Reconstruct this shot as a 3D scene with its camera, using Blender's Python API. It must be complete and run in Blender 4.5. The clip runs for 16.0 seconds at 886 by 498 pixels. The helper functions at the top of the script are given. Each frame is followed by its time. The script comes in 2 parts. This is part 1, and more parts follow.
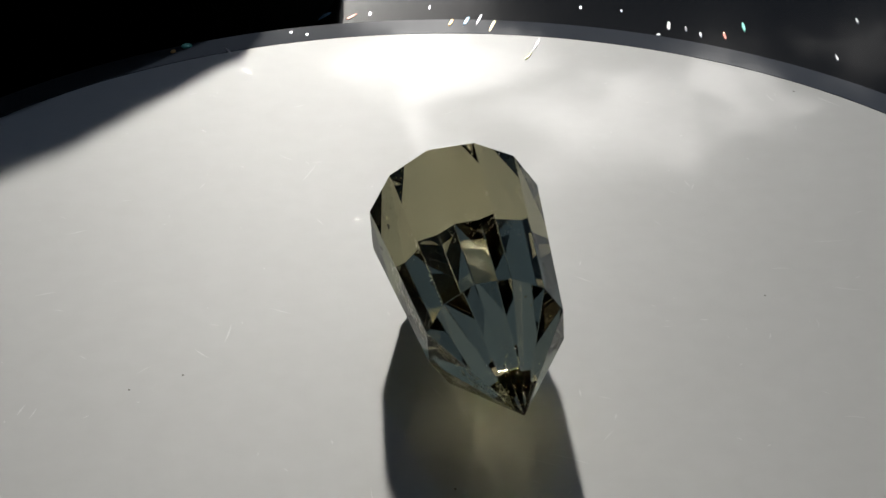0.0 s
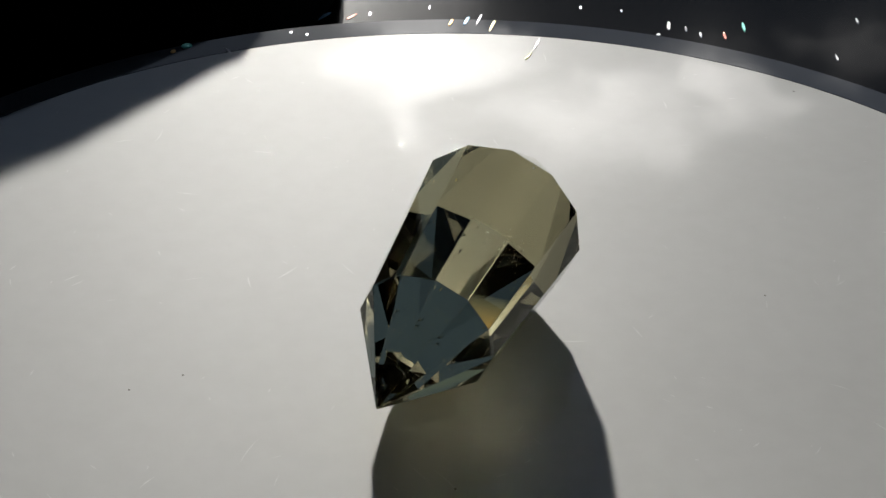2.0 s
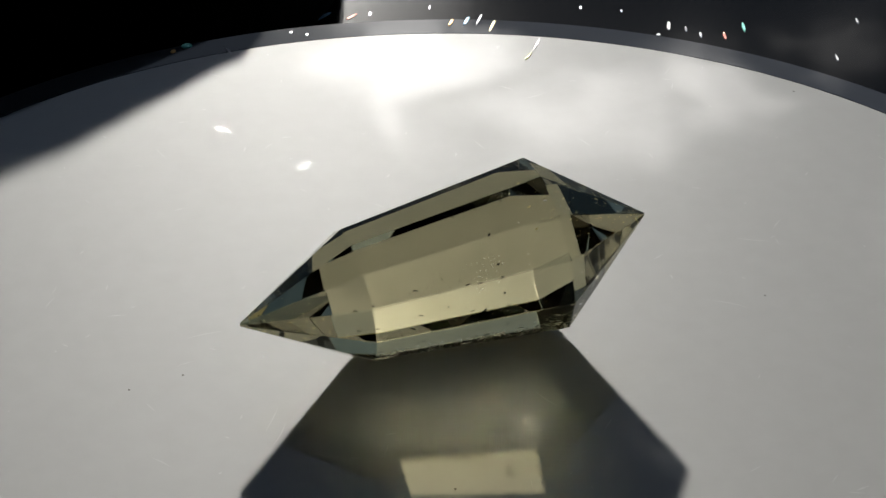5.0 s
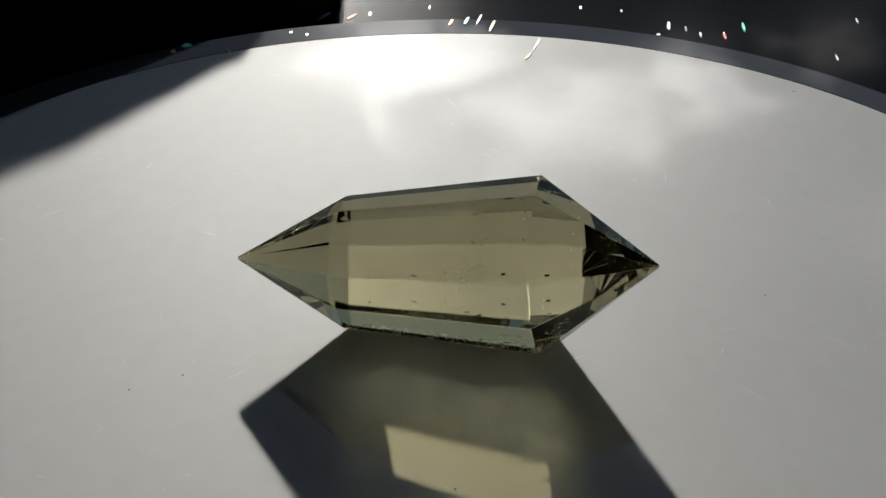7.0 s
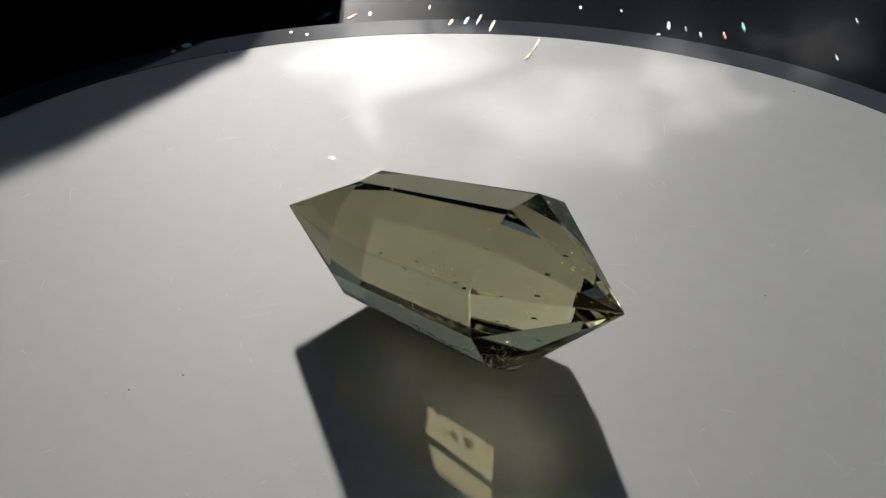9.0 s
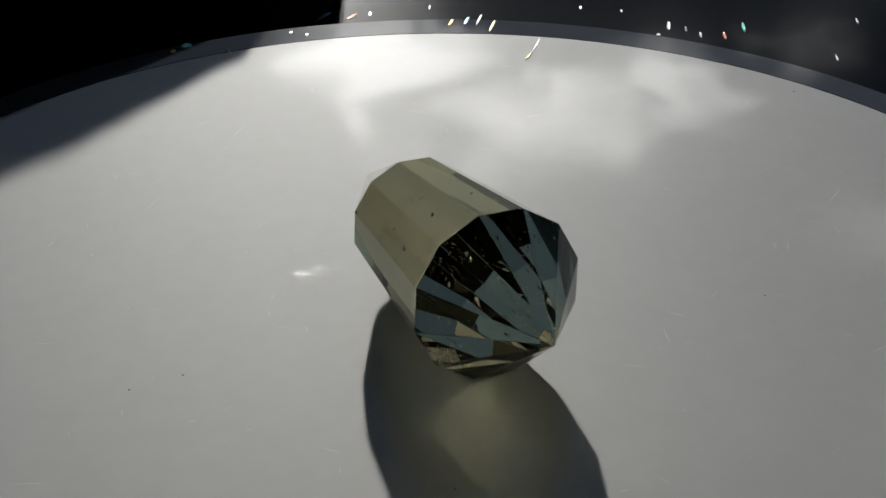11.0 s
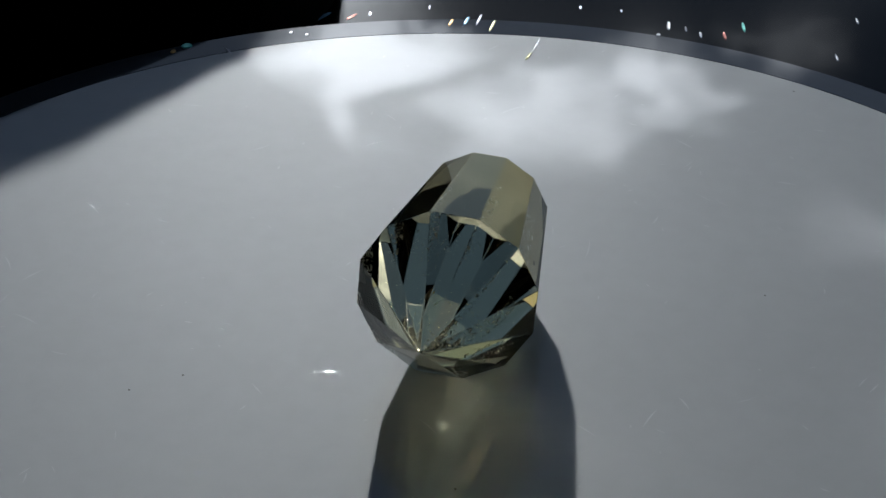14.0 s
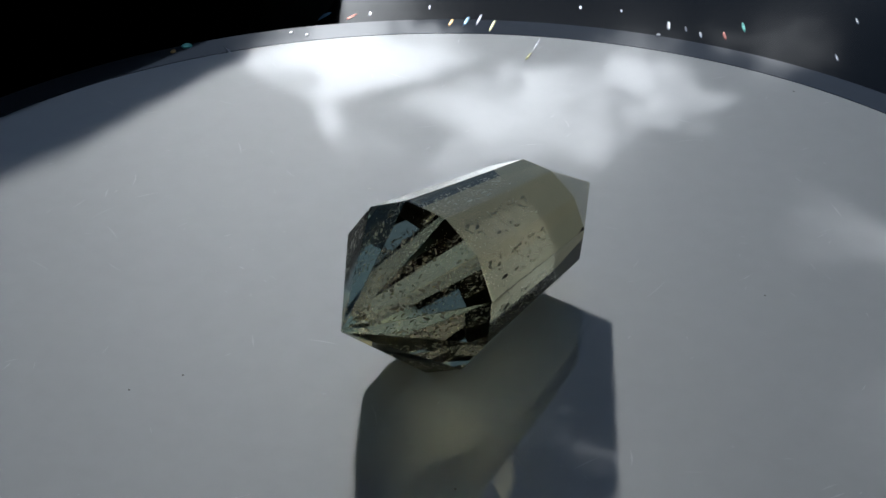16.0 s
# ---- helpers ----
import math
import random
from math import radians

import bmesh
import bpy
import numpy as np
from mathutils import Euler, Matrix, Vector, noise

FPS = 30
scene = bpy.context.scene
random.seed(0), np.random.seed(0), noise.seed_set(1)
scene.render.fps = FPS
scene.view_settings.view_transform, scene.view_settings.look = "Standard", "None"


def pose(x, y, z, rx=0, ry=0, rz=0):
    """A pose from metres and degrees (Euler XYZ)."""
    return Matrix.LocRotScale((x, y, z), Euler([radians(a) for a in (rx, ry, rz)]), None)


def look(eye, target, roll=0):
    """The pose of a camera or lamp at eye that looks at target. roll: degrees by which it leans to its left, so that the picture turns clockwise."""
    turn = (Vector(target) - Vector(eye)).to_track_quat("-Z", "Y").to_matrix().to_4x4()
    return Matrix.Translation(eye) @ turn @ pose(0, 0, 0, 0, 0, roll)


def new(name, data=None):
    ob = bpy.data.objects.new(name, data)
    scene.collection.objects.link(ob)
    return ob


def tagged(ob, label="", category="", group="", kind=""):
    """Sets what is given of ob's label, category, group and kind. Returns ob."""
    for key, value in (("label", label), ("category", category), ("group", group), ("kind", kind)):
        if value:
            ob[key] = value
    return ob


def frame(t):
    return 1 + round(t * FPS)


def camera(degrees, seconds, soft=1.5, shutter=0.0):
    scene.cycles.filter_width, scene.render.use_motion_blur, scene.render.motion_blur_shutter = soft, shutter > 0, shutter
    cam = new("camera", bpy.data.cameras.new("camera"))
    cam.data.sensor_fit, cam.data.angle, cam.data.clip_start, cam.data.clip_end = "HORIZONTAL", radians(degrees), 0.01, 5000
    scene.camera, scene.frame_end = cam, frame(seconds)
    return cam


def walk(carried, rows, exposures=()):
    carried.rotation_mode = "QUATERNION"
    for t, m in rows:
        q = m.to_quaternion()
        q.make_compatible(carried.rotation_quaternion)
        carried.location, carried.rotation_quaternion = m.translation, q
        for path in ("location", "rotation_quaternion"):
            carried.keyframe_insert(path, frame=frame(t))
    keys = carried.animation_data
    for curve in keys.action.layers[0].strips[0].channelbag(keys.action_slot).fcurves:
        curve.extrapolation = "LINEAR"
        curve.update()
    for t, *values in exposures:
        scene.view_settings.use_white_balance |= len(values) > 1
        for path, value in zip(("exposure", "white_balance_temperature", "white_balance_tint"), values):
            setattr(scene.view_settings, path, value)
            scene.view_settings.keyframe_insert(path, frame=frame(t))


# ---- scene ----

# camera: fixed, about 23 cm from the crystal
EYE = (0.0, -0.19257, 0.12907)
cam = camera(25.35, 16.0)
HOLD = look(EYE, (EYE[0] - 0.01182, EYE[1] + 0.85273, EYE[2] - 0.52222), -0.07)
walk(cam, [(0.0, HOLD), (16.0, HOLD)],
     exposures=[(0.0, -0.43, 6400, 10), (4.0, -0.42, 6400, 10), (7.0, -0.4, 6420, 10), (9.0, -0.36, 6380, 10), (11.3, -0.4, 6280, 9),
                (12.5, -0.52, 6080, 8), (14.5, 0.14, 5680, 8), (16.0, 0.36, 5740, 8)])

# light: low sun behind the turntable, clear sky, a drifting cloud layer
SUN_EL, SUN_AZ = radians(19.0), radians(-4.8)
SUN_DIR = Vector((math.cos(SUN_EL) * math.sin(SUN_AZ), math.cos(SUN_EL) * math.cos(SUN_AZ), math.sin(SUN_EL)))
world = bpy.data.worlds.new("sky")
scene.world = world
world.use_nodes = True
sky = world.node_tree.nodes.new("ShaderNodeTexSky")
sky.sky_type, sky.sun_disc = "NISHITA", False
sky.air_density, sky.dust_density = 1.0, 0.15
sky.sun_elevation, sky.sun_rotation = SUN_EL, SUN_AZ
background = world.node_tree.nodes["Background"]
background.inputs["Strength"].default_value = 0.037
world.node_tree.links.new(sky.outputs["Color"], background.inputs["Color"])


def second_sun(t, strength, inner, outer):
    """A second sun disc added to the sky behind the lamp's, in degrees from its middle."""
    way = t.nodes.new("ShaderNodeVectorMath")
    way.operation = "DOT_PRODUCT"
    t.links.new(t.nodes.new("ShaderNodeTexCoord").outputs["Generated"], way.inputs[0])
    way.inputs[1].default_value = SUN_DIR
    fade = t.nodes.new("ShaderNodeMapRange")
    fade.interpolation_type = "SMOOTHSTEP"
    fade.inputs["From Min"].default_value, fade.inputs["From Max"].default_value = math.cos(radians(outer)), math.cos(radians(inner))
    fade.inputs["To Max"].default_value = strength
    t.links.new(way.outputs["Value"], fade.inputs["Value"])
    disc_light, both = t.nodes.new("ShaderNodeBackground"), t.nodes.new("ShaderNodeAddShader")
    disc_light.inputs["Color"].default_value = (1.0, 0.962, 0.885, 1)
    t.links.new(fade.outputs[0], disc_light.inputs["Strength"])
    t.links.new(background.outputs[0], both.inputs[0])
    t.links.new(disc_light.outputs[0], both.inputs[1])
    t.links.new(both.outputs[0], t.nodes["World Output"].inputs["Surface"])


# added disc shares the sunlight with the lamp, to brighten the crystal's shadow
second_sun(world.node_tree, 4800.0, 0.5, 1.2)
world.cycles.sampling_method, world.cycles.sample_map_resolution = "MANUAL", 2048
scene.cycles.blur_glossy = 0.255
scene.cycles.sample_clamp_indirect = 0.0
sun_lamp = bpy.data.lights.new("sun", "SUN")
sun_lamp.energy, sun_lamp.angle, sun_lamp.color = 2.0, radians(1.1), (1.0, 0.962, 0.885)
sun_lamp.cycles.is_caustics_light = True
sun = new("sun", sun_lamp)
sun.matrix_basis = look(SUN_DIR * 5, (0, 0, 0))


# ---- materials ----
def material(name):
    m = bpy.data.materials.new(name)
    m.use_nodes = True
    t = m.node_tree
    return m, t, t.nodes["Principled BSDF"], t.nodes["Material Output"]


def node(t, kind, **values):
    n = t.nodes.new(kind)
    for key, value in values.items():
        n.inputs[key.replace("_", " ")].default_value = value
    return n


def math_node(t, op, a, b=None, clamp=False):
    n = t.nodes.new("ShaderNodeMath")
    n.operation, n.use_clamp = op, clamp
    for slot, v in zip(n.inputs, (a, b)):
        if v is None:
            continue
        if isinstance(v, (int, float)):
            slot.default_value = v
        else:
            t.links.new(v, slot)
    return n.outputs[0]


def worn(name, low, high, rough, grain, spot, bump=0.0, rough_range=0.04, specular=0.5, coat=0.0):
    """Two scales of colour variation, uneven gloss and fine relief."""
    m, t, p, out = material(name)
    co = t.nodes.new("ShaderNodeTexCoord")
    fine, wide = node(t, "ShaderNodeTexNoise", Scale=grain, Detail=4.0), node(t, "ShaderNodeTexNoise", Scale=spot, Detail=3.0)
    for n in (fine, wide):
        t.links.new(co.outputs["Object"], n.inputs["Vector"])
    both = math_node(t, "MULTIPLY_ADD", fine.outputs[0], 0.4)
    both.node.inputs[2].default_value = 0.0
    both = math_node(t, "ADD", both, math_node(t, "MULTIPLY", wide.outputs[0], 0.6))
    ramp = t.nodes.new("ShaderNodeValToRGB")
    ramp.color_ramp.elements[0].position, ramp.color_ramp.elements[1].position = 0.35, 0.65
    ramp.color_ramp.elements[0].color, ramp.color_ramp.elements[1].color = (*low, 1), (*high, 1)
    t.links.new(both, ramp.inputs[0])
    t.links.new(ramp.outputs[0], p.inputs["Base Color"])
    r = math_node(t, "ADD", math_node(t, "MULTIPLY", wide.outputs[0], rough_range), rough - rough_range / 2)
    t.links.new(r, p.inputs["Roughness"])
    p.inputs["Specular IOR Level"].default_value = specular
    p.inputs["Coat Weight"].default_value, p.inputs["Coat Roughness"].default_value = coat, rough
    if bump:
        b = node(t, "ShaderNodeBump", Strength=bump, Distance=0.0002)
        t.links.new(fine.outputs[0], b.inputs["Height"])
        t.links.new(b.outputs[0], p.inputs["Normal"])
    return m


WHITE = worn("white_gloss_plastic", (0.52, 0.52, 0.51), (0.56, 0.56, 0.55), 0.52, 300, 18, specular=0.2, coat=1.0)
WHITE.node_tree.nodes["Principled BSDF"].inputs["Coat Roughness"].default_value = 0.025
RIM = worn("grey_acrylic", (0.068, 0.073, 0.086), (0.082, 0.087, 0.1), 0.04, 200, 30)
BLACK = worn("black_gloss", (0.003, 0.003, 0.0035), (0.005, 0.005, 0.006), 0.10, 90, 8, specular=0.04, coat=0.1)
BLACK.node_tree.nodes["Principled BSDF"].inputs["Coat Roughness"].default_value = 0.03
BASE = worn("black_plastic", (0.01, 0.01, 0.011), (0.016, 0.016, 0.017), 0.35, 400, 20)
DARK_MATTE = worn("dark_object", (0.003, 0.003, 0.004), (0.007, 0.007, 0.009), 0.9, 900, 30, bump=0.5, specular=0.1)
EARTH = worn("ground", (0.06, 0.06, 0.045), (0.11, 0.10, 0.075), 0.9, 3, 0.2)
# dark brown for the added, unseen screens that block the sky
BLOCKER = worn("dark_blocker", (0.012, 0.011, 0.009), (0.024, 0.021, 0.016), 0.8, 40, 3, specular=0.1)
FLECK = worn("pale_fleck", (0.7, 0.7, 0.68), (0.9, 0.9, 0.88), 0.16, 900, 90)
SCRATCH = worn("scratched_white_plastic", (0.6, 0.6, 0.59), (0.68, 0.68, 0.67), 0.12, 900, 90)
DUST = worn("grey_dust", (0.16, 0.15, 0.14), (0.24, 0.23, 0.21), 0.7, 900, 90)
SPECK = worn("dark_speck", (0.03, 0.028, 0.025), (0.06, 0.055, 0.05), 0.6, 900, 90)


def crystal_material():
    m, t, p, out = material("smoky_quartz")
    co = t.nodes.new("ShaderNodeTexCoord").outputs["Object"]
    smoke, ramp = node(t, "ShaderNodeTexNoise", Scale=110.0, Detail=3.0), t.nodes.new("ShaderNodeValToRGB")
    t.links.new(co, smoke.inputs["Vector"])
    ramp.color_ramp.elements[0].position, ramp.color_ramp.elements[1].position = 0.3, 0.7
    ramp.color_ramp.elements[0].color, ramp.color_ramp.elements[1].color = (0.53, 0.49, 0.295, 1), (0.65, 0.605, 0.375, 1)
    t.links.new(smoke.outputs[0], ramp.inputs[0])
    t.links.new(ramp.outputs[0], p.inputs["Base Color"])
    p.inputs["Specular Tint"].default_value = (0.31, 0.39, 0.155, 1)
    p.inputs["Transmission Weight"].default_value = 1.0
    p.inputs["IOR"].default_value = 1.545
    p.inputs["Roughness"].default_value = 0.0
    return m


QUARTZ = crystal_material()
QUARTZ_EDGE = QUARTZ.copy()
QUARTZ_EDGE.name = "smoky_quartz_worn_edge"
QUARTZ_EDGE.node_tree.nodes["Principled BSDF"].inputs["Roughness"].default_value = 0.15


def crack_material(name, low, high):
    """Air-filled cracks, which mirror like foil."""
    m = worn(name, low, high, 0.1, 3000, 400)
    m.node_tree.nodes["Principled BSDF"].inputs["Metallic"].default_value = 1.0
    return m


def frosted(name, low, high):
    """Thin frosty cracks, which scatter light to both sides."""
    m, t, p, out = material(name)
    t.nodes.remove(p)
    grain, ramp = node(t, "ShaderNodeTexNoise", Scale=3000.0, Detail=3.0), t.nodes.new("ShaderNodeValToRGB")
    t.links.new(t.nodes.new("ShaderNodeTexCoord").outputs["Object"], grain.inputs["Vector"])
    ramp.color_ramp.elements[0].color, ramp.color_ramp.elements[1].color = (*low, 1), (*high, 1)
    t.links.new(grain.outputs[0], ramp.inputs[0])
    back, through_it, both = t.nodes.new("ShaderNodeBsdfDiffuse"), t.nodes.new("ShaderNodeBsdfTranslucent"), node(t, "ShaderNodeMixShader", Fac=0.65)
    for k, shader in enumerate((back, through_it)):
        t.links.new(ramp.outputs[0], shader.inputs["Color"])
        t.links.new(shader.outputs[0], both.inputs[k + 1])
    t.links.new(both.outputs[0], out.inputs["Surface"])
    return m


VEIL = frosted("pale_crack", (0.9, 0.89, 0.86), (0.98, 0.97, 0.94))
CRACK = crack_material("silvery_crack", (0.9, 0.89, 0.86), (0.98, 0.97, 0.94))
GOLD = frosted("golden_crack", (0.85, 0.74, 0.4), (0.98, 0.9, 0.6))


# ---- mesh helpers ----
def mesh_of(name, bm, mat, smooth=False, outward=True):
    if outward:
        bmesh.ops.recalc_face_normals(bm, faces=bm.faces)
    me = bpy.data.meshes.new(name)
    bm.to_mesh(me)
    bm.free()
    me.materials.append(mat)
    if smooth:
        me.shade_smooth()
    return me


def part(name, bm, mat, parent, label="", smooth=False):
    ob = new(name, mesh_of(name, bm, mat, smooth))
    ob.parent = parent
    return tagged(ob, label)


def lathe(profile, n=160):
    """A closed ring or disc of revolution; profile of (radius, z), which starts and ends on the axis or closes on itself."""
    bm = bmesh.new()
    rows = []
    for r, z in profile:
        if r < 1e-7:
            rows.append([bm.verts.new((0, 0, z))])
        else:
            rows.append([bm.verts.new((r * math.cos(2 * math.pi * i / n), r * math.sin(2 * math.pi * i / n), z)) for i in range(n)])
    pairs = list(zip(rows, rows[1:]))
    if len(rows[0]) > 1:
        pairs.append((rows[-1], rows[0]))
    for a, b in pairs:
        for i in range(n):
            j = (i + 1) % n
            if len(a) == 1:
                bm.faces.new((a[0], b[i], b[j]))
            elif len(b) == 1:
                bm.faces.new((a[i], a[j], b[0]))
            else:
                bm.faces.new((a[i], a[j], b[j], b[i]))
    return bm


# ---- setting ----
def slab(x0, x1, y0, y1, z0, z1, bevel=0.0):
    bm = bmesh.new()
    bmesh.ops.create_cube(bm, size=1)
    for v in bm.verts:
        v.co = Vector(((x0 + x1) / 2 + v.co.x * (x1 - x0), (y0 + y1) / 2 + v.co.y * (y1 - y0), (z0 + z1) / 2 + v.co.z * (z1 - z0)))
    if bevel:
        bmesh.ops.bevel(bm, geom=bm.edges[:], offset=bevel, segments=3, affect="EDGES")
    return bm


TABLE_Z = -0.022
ground = new("ground", mesh_of("ground", slab(-1500, 1500, -1500, 1500, -1.0, TABLE_Z - 0.03), EARTH))
tagged(ground, "bare brown ground round the black slab", "ground", kind="structure")
tabletop = new("tabletop", mesh_of("tabletop", slab(-0.8, 0.8, -0.7, 0.9, TABLE_Z - 0.03, TABLE_Z, 0.004), BLACK))
tagged(tabletop, "glossy black tabletop that mirrors the sky", "table", kind="structure")

# unseen dark screens and cover, added to block sky light, open towards the sun
for name, box, label in (("sky_screen_south", (-1.7, 1.7, -1.5, -1.4, TABLE_Z - 0.03, 1.25), "added dark screen behind the camera, unseen, that blocks sky light"),
                         ("sky_screen_west", (-1.7, -1.6, -1.397, 0.9, TABLE_Z - 0.03, 1.25), "added dark side screen, unseen, that blocks sky light"),
                         ("sky_screen_east", (1.6, 1.7, -1.397, 0.9, TABLE_Z - 0.03, 1.25), "added dark side screen, unseen, that blocks sky light")):
    tagged(new(name, mesh_of(name, slab(*box), BLOCKER)), label, "wall", kind="structure")
tagged(new("ceiling", mesh_of("ceiling", slab(-1.75, 1.75, -1.55, 0.95, 1.253, 1.3), BLOCKER)), "added dark cover over the table, unseen, that blocks sky light", "ceiling", kind="structure")

# ---- turntable ----
CENTRE = Vector((-0.00216, -0.00426, 0))
R_WHITE, R_RIM = 0.0858, 0.0914
turntable = tagged(new("turntable"), "round turntable with glossy white platter and grey acrylic rim", "turntable")
turntable.location = (*CENTRE.xy, TABLE_Z)
UP = -TABLE_Z
part("base", lathe([(0, 0), (0.082, 0), (0.0835, 0.0015), (0.0835, UP - 0.0045), (0, UP - 0.0045)]), BASE, turntable, "black plastic base")
part("rim", lathe([(R_WHITE + 0.0001, UP - 0.0042), (R_RIM - 0.0004, UP - 0.0042), (R_RIM, UP - 0.0038), (R_RIM, UP - 0.0006),
                   (R_RIM - 0.0006, UP - 0.0001), (R_WHITE + 0.0001, UP - 0.0001)]), RIM, turntable, "grey translucent acrylic rim")
platter = part("platter", lathe([(0, -0.004), (R_WHITE - 0.0003, -0.004), (R_WHITE, -0.0037), (R_WHITE, -0.0003), (R_WHITE - 0.0003, 0), (0, 0)]), WHITE, turntable,
               "glossy white plastic platter with fine scratches")


# ---- dark object of unknown kind behind the turntable, shaped after its shadow ----
def cloth():
    bm = bmesh.new()
    rows, across = 60, 16
    grid = []
    for i in range(rows + 1):
        u = i / rows
        x = -0.024 - 0.34 * u ** 1.3
        h = 0.0149 + 0.42 * (-0.0326 - x)
        h = min(h, 0.06 + 0.25 * (h - 0.06)) if h > 0.06 else h
        h += 0.0012 * noise.noise((x * 60, 0.3, 0.0)) + 0.0006 * noise.noise((x * 190, 1.3, 0.0))
        h = (h - TABLE_Z) * min(1.0, max(0.02, u * 14)) ** 0.5
        wide = 0.012 + 0.10 * u
        row = []
        for j in range(across + 1):
            a = math.pi * j / across
            y = 0.122 + 0.035 * (1 - min(1.0, u * 13)) - (0.012 if j < across / 2 else wide) * math.cos(a) + 0.002 * noise.noise((x * 50, j * 0.4, 2.0))
            row.append(bm.verts.new((x, y, TABLE_Z + h * math.sin(a) ** 0.6)))
        grid.append(row)
    for a, b in zip(grid, grid[1:]):
        for j in range(across):
            bm.faces.new((a[j], a[j + 1], b[j + 1], b[j]))
    for row in (grid[0], grid[-1]):
        bm.faces.new(row)
    bm.faces.new([r[0] for r in grid] + [r[-1] for r in reversed(grid)])
    return bm


tagged(new("dark_object", mesh_of("dark_object", cloth(), DARK_MATTE, True)), "lumpy black object of unknown kind on the table behind the turntable", "cloth")


# ---- crystal ----
TIP_A, TIP_B = Vector((0.006166, -0.026749, 0.00718)), Vector((-0.004139, 0.021972, 0.011644))
AXIS = (TIP_B - TIP_A).normalized()
LENGTH = (TIP_B - TIP_A).length
SIDE = Vector((0, 0, 1)).cross(AXIS).normalized()
RISE = AXIS.cross(SIDE)
ROLL = radians(4.1)
RINGS = ((0.2755, 0.00790, -0.0003), (0.7297, 0.01046, -0.0002))


def ring_point(k, angle, shrink=1.0):
    s, r, drop = RINGS[k]
    angle += ROLL
    return TIP_A + AXIS * (s * LENGTH) + RISE * drop + (RISE * math.cos(angle) + SIDE * math.sin(angle)) * r * shrink


LIFT = 0.00002 - min(ring_point(k, radians(15 + 30 * i)).z for k in (0, 1) for i in range(12))


def crystal_mesh():
    bm = bmesh.new()
    a, b = bm.verts.new(TIP_A), bm.verts.new(TIP_B)
    rings = [[bm.verts.new(ring_point(k, radians(15 + 30 * i))) for i in range(12)] for k in (0, 1)]
    for i in range(12):
        j = (i + 1) % 12
        bm.faces.new((a, rings[0][j], rings[0][i]))
        bm.faces.new((rings[0][i], rings[0][j], rings[1][j], rings[1][i]))
        bm.faces.new((b, rings[1][i], rings[1][j]))
    for v in bm.verts:
        v.co.z += LIFT
    bmesh.ops.bevel(bm, geom=bm.edges[:], offset=0.00005, segments=1, affect="EDGES", material=1)
    bmesh.ops.recalc_face_normals(bm, faces=bm.faces)
    bmesh.ops.split_edges(bm, edges=bm.edges[:])
    return bm


crystal = tagged(new("crystal"), "smoky olive quartz crystal with twelve facets and two points", "crystal")
body = new("body", mesh_of("body", crystal_mesh(), QUARTZ, True, False))
body.parent = crystal
body.cycles.is_caustics_caster = True
platter.cycles.is_caustics_receiver = True
body.data.materials.append(QUARTZ_EDGE)


def flakes(count, along, around, depth, size, seed, lean=0.6):
    """Tiny bright cracks inside the stone: thin slivers that lie near the facets. along: fractions of the length; around: degrees from the top; depth: share of the radius."""
    rng = random.Random(seed)
    bm = bmesh.new()
    for _ in range(count):
        s = rng.uniform(*along)
        turn = radians(rng.uniform(*around))
        (s0, r0, _), (s1, r1, _) = RINGS
        r = r0 + (r1 - r0) * (s - s0) / (s1 - s0) if s0 <= s <= s1 else r0 * s / s0 if s < s0 else r1 * (1 - s) / (1 - s1)
        out = RISE * math.cos(turn) + SIDE * math.sin(turn)
        at = TIP_A + AXIS * (s * LENGTH) + out * (r * 0.965 * rng.uniform(*depth))
        n = (out + Vector([rng.gauss(0, lean) for _ in range(3)])).normalized()
        u = n.cross(AXIS + Vector([rng.gauss(0, 0.5) for _ in range(3)])).normalized()
        v = n.cross(u)
        long = rng.uniform(*size) * (1 if rng.random() < 0.85 else 2.2)
        wide = long * rng.uniform(0.12, 0.4)
        rim = [at + v * long * 0.5 * math.cos(k * math.pi / 3) * rng.uniform(0.7, 1.1) + u * wide * 0.5 * math.sin(k * math.pi / 3) * rng.uniform(0.7, 1.1) for k in range(6)]
        low, top = bm.verts.new(at - n * wide * 0.12), bm.verts.new(at + n * wide * 0.12)
        ring = [bm.verts.new(q) for q in rim]
        for k in range(6):
            bm.faces.new((top, ring[k], ring[(k + 1) % 6]))
            bm.faces.new((low, ring[(k + 1) % 6], ring[k]))
    for w in bm.verts:
        w.co.z += LIFT
    return bm


def inclusion(name, bm, mat, label):
    ob = tagged(part(name, bm, mat, crystal, label), kind="stuff")
    ob.cycles.is_caustics_receiver = True


inclusion("fracture_veil", flakes(520, (0.28, 0.77), (212, 236), (0.93, 1.0), (0.00012, 0.00055), 3), VEIL, "glittering silvery fracture veil along a lower facet")
inclusion("fracture_veil", flakes(170, (0.62, 0.80), (214, 246), (0.84, 1.0), (0.00012, 0.0005), 4), VEIL, "glittering silvery fracture veil near the wide shoulder")
inclusion("speck_cluster", flakes(70, (0.52, 0.62), (245, 295), (0.0, 0.4), (0.0001, 0.0003), 5, 1.5), VEIL, "cloud of tiny bright specks inside the stone")
inclusion("speck_cluster", flakes(220, (0.72, 0.97), (0, 360), (0.3, 1.0), (0.00008, 0.0003), 6, 1.0), GOLD, "golden specks under the facets of the wide point")
inclusion("speck_cluster", flakes(90, (0.03, 0.26), (90, 290), (0.7, 1.0), (0.00008, 0.00026), 7, 1.0), GOLD, "golden specks under the facets of the narrow point")
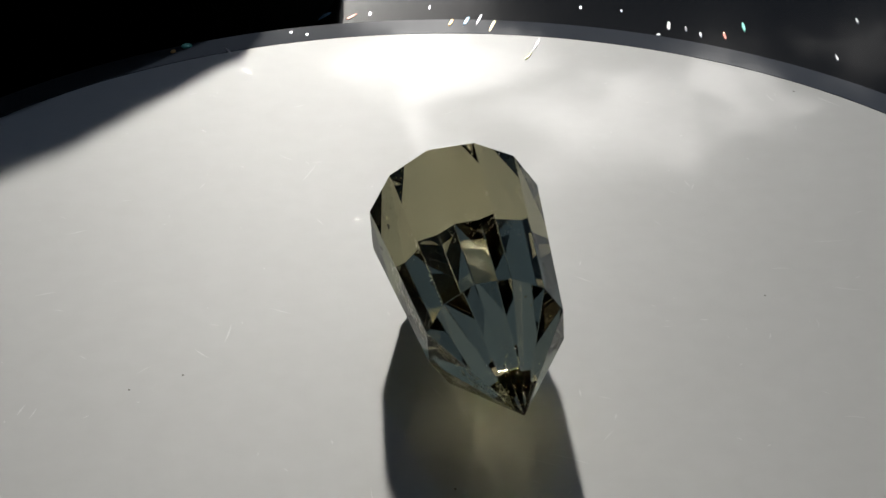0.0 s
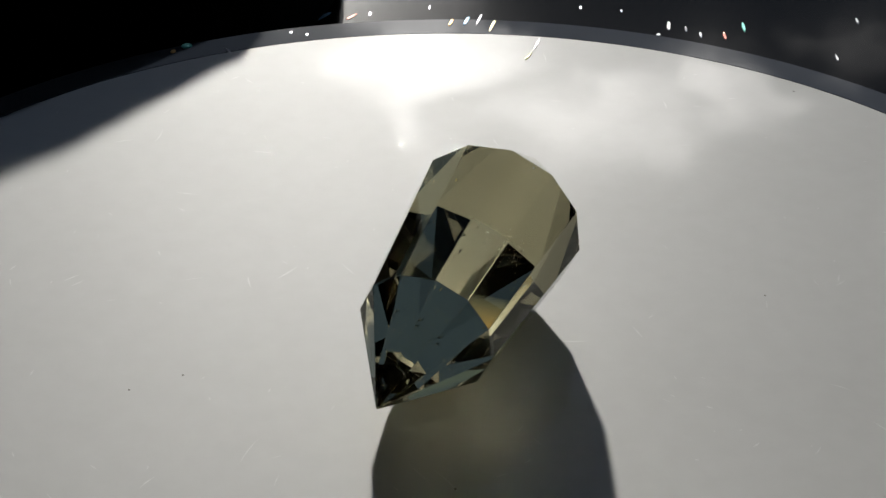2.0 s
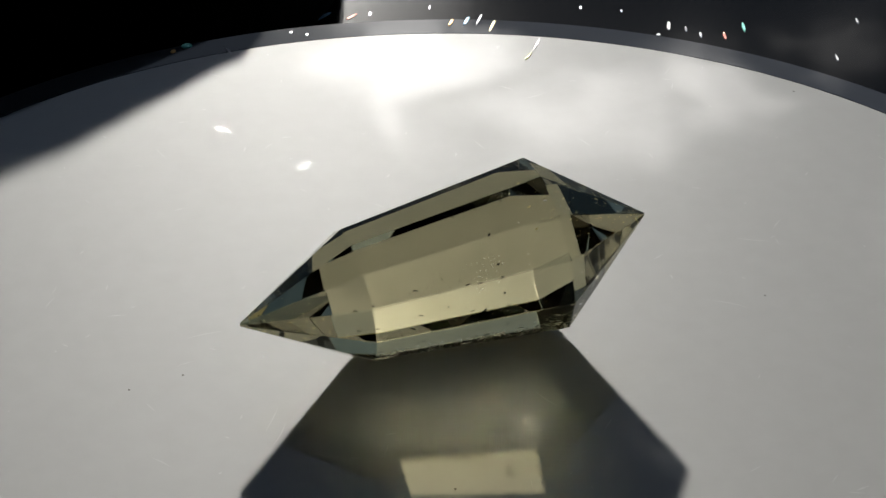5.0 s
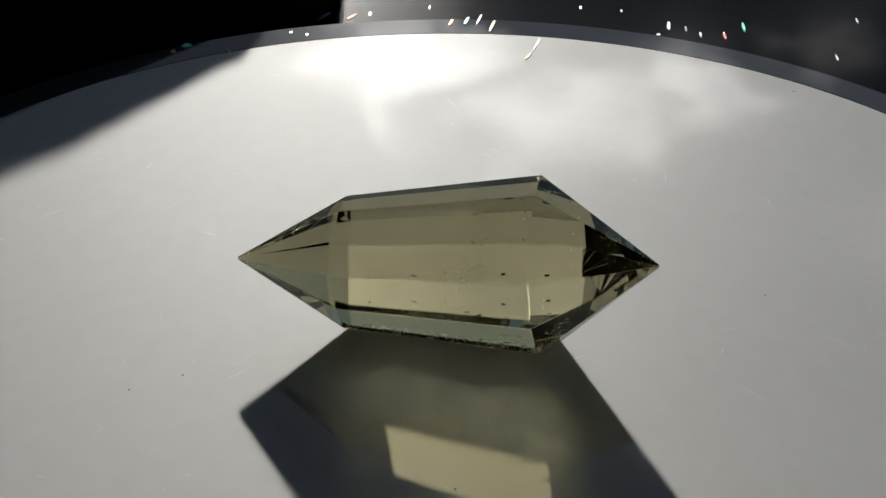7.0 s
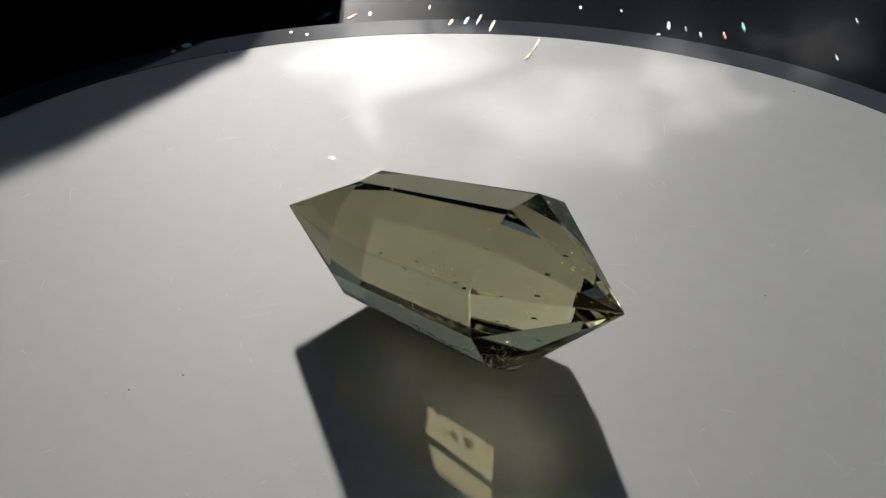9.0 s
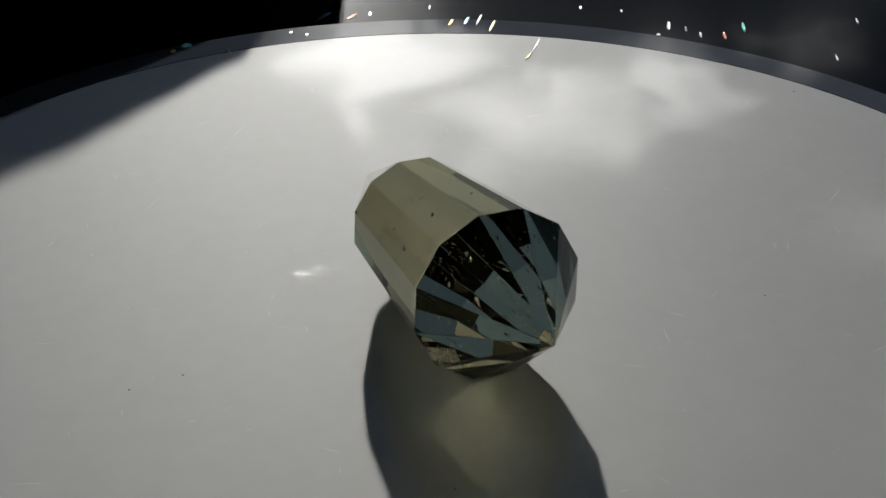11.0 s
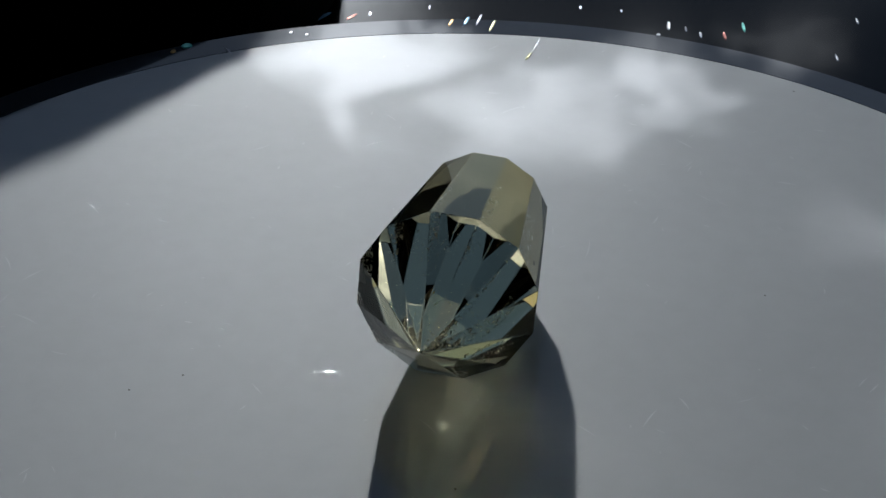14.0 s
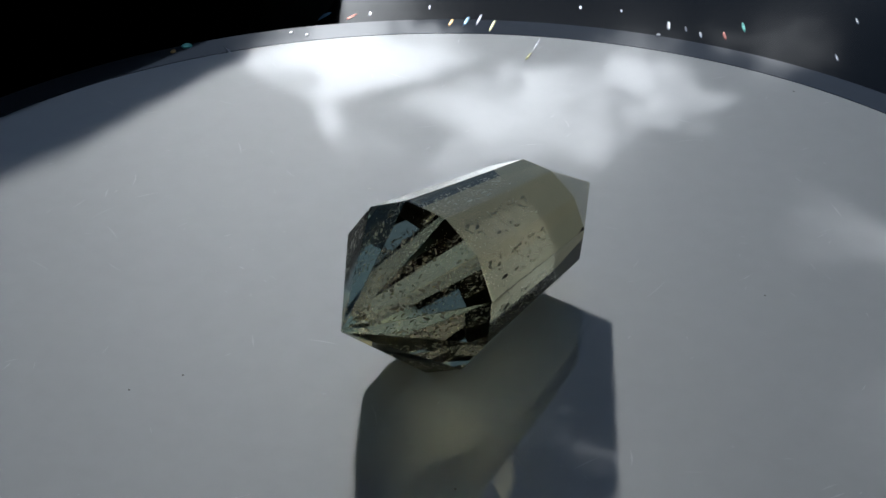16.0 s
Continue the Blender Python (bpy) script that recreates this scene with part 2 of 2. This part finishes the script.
inclusion("dark_speck", flakes(26, (0.56, 0.72), (50, 110), (0.8, 0.98), (0.0002, 0.0008), 8, 0.5), SPECK, "dark flaky specks below an upper facet")
inclusion("fracture_veil", flakes(60, (0.28, 0.74), (130, 160), (0.9, 1.0), (0.0001, 0.0005), 9), CRACK, "silvery cracks along the other lower facet")

inclusion("surface_chip", flakes(60, (0.70, 0.76), (0, 360), (0.99, 1.01), (0.0001, 0.0003), 12, 0.4), FLECK, "tiny pale chips along the wide shoulder")


# ---- wear, dust and stand-in sun glints on turntable and tabletop ----
def scratch_mesh(count, seed):
    """Fine raised ridges on the platter that flash as they turn through the sun."""
    rng = random.Random(seed)
    bm = bmesh.new()
    for _ in range(count):
        r, a, turn = R_WHITE * 0.97 * math.sqrt(rng.random()), rng.uniform(0, 2 * math.pi), rng.uniform(0, math.pi)
        long = rng.choice((0.0004, 0.0006, 0.0009, 0.0013, 0.002, 0.0035)) * rng.uniform(0.7, 1.3)
        wide = rng.uniform(0.00006, 0.00014)
        d, n = Vector((math.cos(turn), math.sin(turn), 0)), Vector((-math.sin(turn), math.cos(turn), 0))
        c = Vector((r * math.cos(a), r * math.sin(a), 0))
        bend = rng.uniform(-0.06, 0.06) * long
        rows = []
        for k in range(5):
            f = k / 4 - 0.5
            mid = c + d * (long * f) + n * (bend * (1 - 4 * f * f))
            w = wide * (1 - 1.6 * abs(f))
            rows.append([bm.verts.new(mid + n * (w * x) + Vector((0, 0, w * z))) for x, z in ((-1, -0.01), (-0.6, 0.055), (0, 0.08), (0.6, 0.055), (1, -0.01))])
        for p0, p1 in zip(rows, rows[1:]):
            for k in range(4):
                bm.faces.new((p0[k], p0[k + 1], p1[k + 1], p1[k]))
    return bm


tagged(part("scratch", scratch_mesh(260, 11), SCRATCH, platter, "fine pale scratches and lint", True), kind="stuff")


def chip(long, wide, high=0.00012, seed=0):
    """A thin sliver with a slightly domed, uneven top."""
    rng = random.Random(seed)
    bm = bmesh.new()
    outer = [(math.cos(k * math.pi / 5), math.sin(k * math.pi / 5), rng.uniform(0.8, 1.1)) for k in range(10)]
    low = [bm.verts.new((x * q * wide / 2, y * q * long / 2, 0)) for x, y, q in outer]
    mid = [bm.verts.new((x * q * wide * 0.4, y * q * long * 0.4, high)) for x, y, q in outer]
    top = bm.verts.new((0, 0, high * 1.02))
    for k in range(10):
        j = (k + 1) % 10
        bm.faces.new((low[k], low[j], mid[j], mid[k]))
        bm.faces.new((mid[k], mid[j], top))
    bm.faces.new(low)
    return bm


# tinted metal flakes, added in place of coloured glints of dispersed sunlight
GLINT_TINTS = {"white": (0.95, 0.95, 1.0), "blue": (0.45, 0.75, 1.0), "amber": (1.0, 0.62, 0.25), "yellow": (0.95, 0.9, 0.5), "teal": (0.3, 0.85, 0.75), "red": (0.95, 0.35, 0.28)}
GLINT_MATS = {}
for tint, colour in GLINT_TINTS.items():
    GLINT_MATS[tint] = worn("glint_" + tint, tuple(c * 0.5 for c in colour), tuple(c * 0.7 for c in colour), 0.5, 900, 200)
    GLINT_MATS[tint].node_tree.nodes["Principled BSDF"].inputs["Metallic"].default_value = 1.0
GLINTS = (
    ('blue', -0.0265, 0.1347, -0.022, 0.00581, 0.00098, -35),
    ('red', -0.0211, 0.1348, -0.022, 0.00342, 0.00049, -35),
    ('amber', -0.0026, 0.0854, -0.0001, 0.00317, 0.00052, -12),
    ('blue', -0.0002, 0.0859, -0.0001, 0.00376, 0.00063, -14),
    ('white', 0.0018, 0.0867, -0.0001, 0.00435, 0.00047, -12),
    ('yellow', 0.0038, 0.0843, -0.0001, 0.0043, 0.00052, -14),
    ('white', 0.0105, 0.0777, 0.0, 0.00414, 0.00041, -14),
    ('yellow', 0.0091, 0.0734, 0.0, 0.00323, 0.00046, -20),
    ('white', 0.0362, 0.1316, -0.022, 0.00404, 0.00073, -4),
    ('white', 0.0392, 0.1302, -0.022, 0.00234, 0.00037, 0),
    ('white', 0.0416, 0.1278, -0.022, 0.00298, 0.00043, 0),
    ('red', 0.0458, 0.1274, -0.022, 0.00363, 0.00067, 0),
    ('teal', 0.0496, 0.1312, -0.022, 0.00437, 0.00067, 0),
    ('white', 0.0207, 0.1392, -0.022, 0.00174, 0.00062, 0),
    ('white', 0.0705, 0.1339, -0.022, 0.00274, 0.00049, 0),
    ('white', 0.0644, 0.1189, -0.022, 0.00318, 0.00047, 0),
    ('teal', -0.0424, 0.0766, -0.0001, 0.00221, 0.00174, -5),
    ('amber', -0.0442, 0.0746, -0.0001, 0.00137, 0.00082, -5),
    ('white', -0.027, 0.0815, -0.0001, 0.00113, 0.00052, 0),
    ('white', -0.0245, 0.0807, -0.0001, 0.00113, 0.00047, 0),
    ('white', -0.0178, 0.1361, -0.022, 0.00155, 0.00056, 0),
    ('white', -0.007, 0.1389, -0.022, 0.00174, 0.00031, 0),
    ('white', -0.0358, 0.0747, -0.0001, 0.00355, 0.00031, 30),
    ('white', 0.0291, 0.0813, -0.0001, 0.00099, 0.00073, 0),
    ('white', 0.0281, 0.1378, -0.022, 0.00139, 0.00037, 0),
)
SPECKS = ((0.0361, 0.0079), (-0.0378, -0.0125), (0.0471, 0.0623), (-0.0010, -0.0299), (-0.0321, -0.0096))

for number, (tint, x, y, z, long, wide, turn) in enumerate(GLINTS):
    ob = new("glint_flake", mesh_of("glint_flake", chip(long, wide, seed=number), GLINT_MATS[tint]))
    ob.matrix_basis = pose(x, y, z, 0, 0, turn)
    tagged(ob, "tiny %s glitter flake that glints in the sun on the %s" % (tint, "tabletop" if z < -0.01 else "turntable"), "glitter", "glitter flakes")
for number, (x, y) in enumerate(SPECKS):
    ob = new("dust_speck", mesh_of("dust_speck", chip(0.0004, 0.0003, 0.00003, number + 50), DUST))
    ob.matrix_basis = pose(x, y, 0)
    tagged(ob, "tiny dark dust speck on the white platter", "dust", "dust specks")


# ---- clouds ----
LAYER = 60.0


def cloud_layer():
    bm = bmesh.new()
    bmesh.ops.create_grid(bm, x_segments=1, y_segments=1, size=400)
    return bm


def cloud_material():
    m, t, p, out = material("cloud")
    t.nodes.remove(p)
    plain = t.nodes.new("ShaderNodeTexCoord").outputs["Object"]
    swirl = node(t, "ShaderNodeTexNoise", Scale=0.16, Detail=7.0, Roughness=0.62)
    t.links.new(plain, swirl.inputs["Vector"])
    centred = t.nodes.new("ShaderNodeVectorMath")
    centred.operation = "MULTIPLY_ADD"
    t.links.new(swirl.outputs["Color"], centred.inputs[0])
    centred.inputs[1].default_value, centred.inputs[2].default_value = (13, 20, 0), (-6.5, -10, 0)
    moved = t.nodes.new("ShaderNodeVectorMath")
    moved.operation = "ADD"
    t.links.new(plain, moved.inputs[0])
    t.links.new(centred.outputs[0], moved.inputs[1])
    co = moved.outputs[0]
    total = None
    #   x, y, half width, half depth, weight of each cloud in the layer
    for x, y, wx, wy, weight in CLOUDS:
        shift = t.nodes.new("ShaderNodeVectorMath")
        shift.operation = "SUBTRACT"
        t.links.new(co, shift.inputs[0])
        shift.inputs[1].default_value = (x, y, 0)
        size = t.nodes.new("ShaderNodeVectorMath")
        size.operation = "DIVIDE"
        t.links.new(shift.outputs[0], size.inputs[0])
        size.inputs[1].default_value = (wx, wy, 1)
        length = t.nodes.new("ShaderNodeVectorMath")
        length.operation = "LENGTH"
        t.links.new(size.outputs[0], length.inputs[0])
        lump = math_node(t, "MULTIPLY", math_node(t, "SUBTRACT", 1.4, length.outputs["Value"], clamp=True), weight)
        total = lump if total is None else math_node(t, "MAXIMUM", total, lump)
    rough = node(t, "ShaderNodeTexNoise", Scale=0.3, Detail=8.0, Roughness=0.6)
    t.links.new(co, rough.inputs["Vector"])
    ragged = math_node(t, "MULTIPLY", math_node(t, "SUBTRACT", rough.outputs[0], 0.5), 1.2)
    dense = t.nodes.new("ShaderNodeMapRange")
    dense.interpolation_type = "SMOOTHSTEP"
    dense.inputs["From Min"].default_value, dense.inputs["From Max"].default_value = 0.1, 1.1
    t.links.new(math_node(t, "ADD", total, math_node(t, "MULTIPLY", ragged, math_node(t, "MULTIPLY", total, 3.0, clamp=True))), dense.inputs["Value"])
    # the thick bank that drifts before the sun
    bank = t.nodes.new("ShaderNodeMapRange")
    bank.interpolation_type = "SMOOTHSTEP"
    bank.inputs["From Min"].default_value, bank.inputs["From Max"].default_value = BANK[4:]
    shift = t.nodes.new("ShaderNodeVectorMath")
    shift.operation = "SUBTRACT"
    t.links.new(plain, shift.inputs[0])
    shift.inputs[1].default_value = (BANK[0], BANK[1], 0)
    size = t.nodes.new("ShaderNodeVectorMath")
    size.operation = "DIVIDE"
    t.links.new(shift.outputs[0], size.inputs[0])
    size.inputs[1].default_value = (BANK[2], BANK[3], 1)
    length = t.nodes.new("ShaderNodeVectorMath")
    length.operation = "LENGTH"
    t.links.new(size.outputs[0], length.inputs[0])
    t.links.new(math_node(t, "ADD", math_node(t, "SUBTRACT", 1.3, length.outputs["Value"]), math_node(t, "MULTIPLY", ragged, 0.05)), bank.inputs["Value"])
    whole = math_node(t, "MAXIMUM", bank.outputs[0], dense.outputs[0])
    glow = node(t, "ShaderNodeEmission", Color=(1.0, 0.97, 0.93, 1), Strength=2.5)
    far = t.nodes.new("ShaderNodeVectorMath")
    far.operation = "DISTANCE"
    t.links.new(plain, far.inputs[0])
    far.inputs[1].default_value = (-16, 174, 0)
    shine = t.nodes.new("ShaderNodeMapRange")
    for key, value in (("From Min", 45), ("From Max", 72), ("To Min", 5.2), ("To Max", 3.4)):
        shine.inputs[key].default_value = value
    t.links.new(far.outputs["Value"], shine.inputs["Value"])
    t.links.new(shine.outputs[0], glow.inputs["Strength"])
    clear = t.nodes.new("ShaderNodeBsdfTransparent")
    mix = t.nodes.new("ShaderNodeMixShader")
    t.links.new(math_node(t, "MULTIPLY", whole, 0.93), mix.inputs[0])
    t.links.new(clear.outputs[0], mix.inputs[1])
    t.links.new(glow.outputs[0], mix.inputs[2])
    t.links.new(mix.outputs[0], out.inputs["Surface"])
    return m


CLOUDS = (
    (-9.0, 124.5, 5.9, 6.8, 1.1),
    (-8.4, 115.1, 2.2, 5.6, 0.75),
    (-3.5, 127.3, 3.6, 3.7, 0.7),
    (3.9, 115.6, 7.8, 8.1, 0.85),
    (12.0, 120.3, 5.4, 6.9, 0.75),
    (1.2, 109.0, 5.4, 3.7, 0.6),
    (22.4, 126.2, 4.4, 4.6, 0.6),
    (22.8, 99.6, 3.7, 5.2, 0.5),
    (21.4, 82.2, 2.6, 3.4, 0.45),
    (7.8, 78.7, 4.2, 2.3, 0.3),
    (-8.6, 134.5, 5.6, 8.0, 1.2),
    (29.0, 139.7, 8.6, 8.7, 0.25),
    (35.3, 111.7, 5.4, 7.7, 0.7),
    (53.5, 135.8, 12.6, 10.3, 0.45),
)
BANK = (-4.0, 176.0, 14.0, 22.0, 0.30, 0.55)
DRIFT = (-0.357, 0.05)

clouds = new("cloud_layer", mesh_of("cloud_layer", cloud_layer(), cloud_material()))
tagged(clouds, "drifting broken white cloud layer high in the sky", "cloud", kind="structure")


# ---- what moves ----
TURN = [(0, 0.0), (0.7, 11.2), (1.5, 24.28), (2, 32.84), (2.5, 41.06), (3, 49.05), (3.5, 57.03), (4, 65.09), (6.5, 104.36), (7, 111.65), (7.5, 118.83),
        (8, 125.97), (8.5, 133.11), (9, 140.08), (12.0, 178.11), (12.5, 184.39), (13.2, 193.25), (14.5, 208.73), (16, 227.3)]


def motions():
    walk(crystal, [(t, pose(0, 0, 0, 0, 0, -a)) for t, a in TURN])
    walk(platter, [(t, pose(0, 0, UP, 0, 0, -a)) for t, a in TURN])
    walk(clouds, [(t, pose(DRIFT[0] * (t - 16), DRIFT[1] * (t - 16), LAYER)) for t in (0.0, 4.0, 8.0, 12.0, 16.0)])


motions()
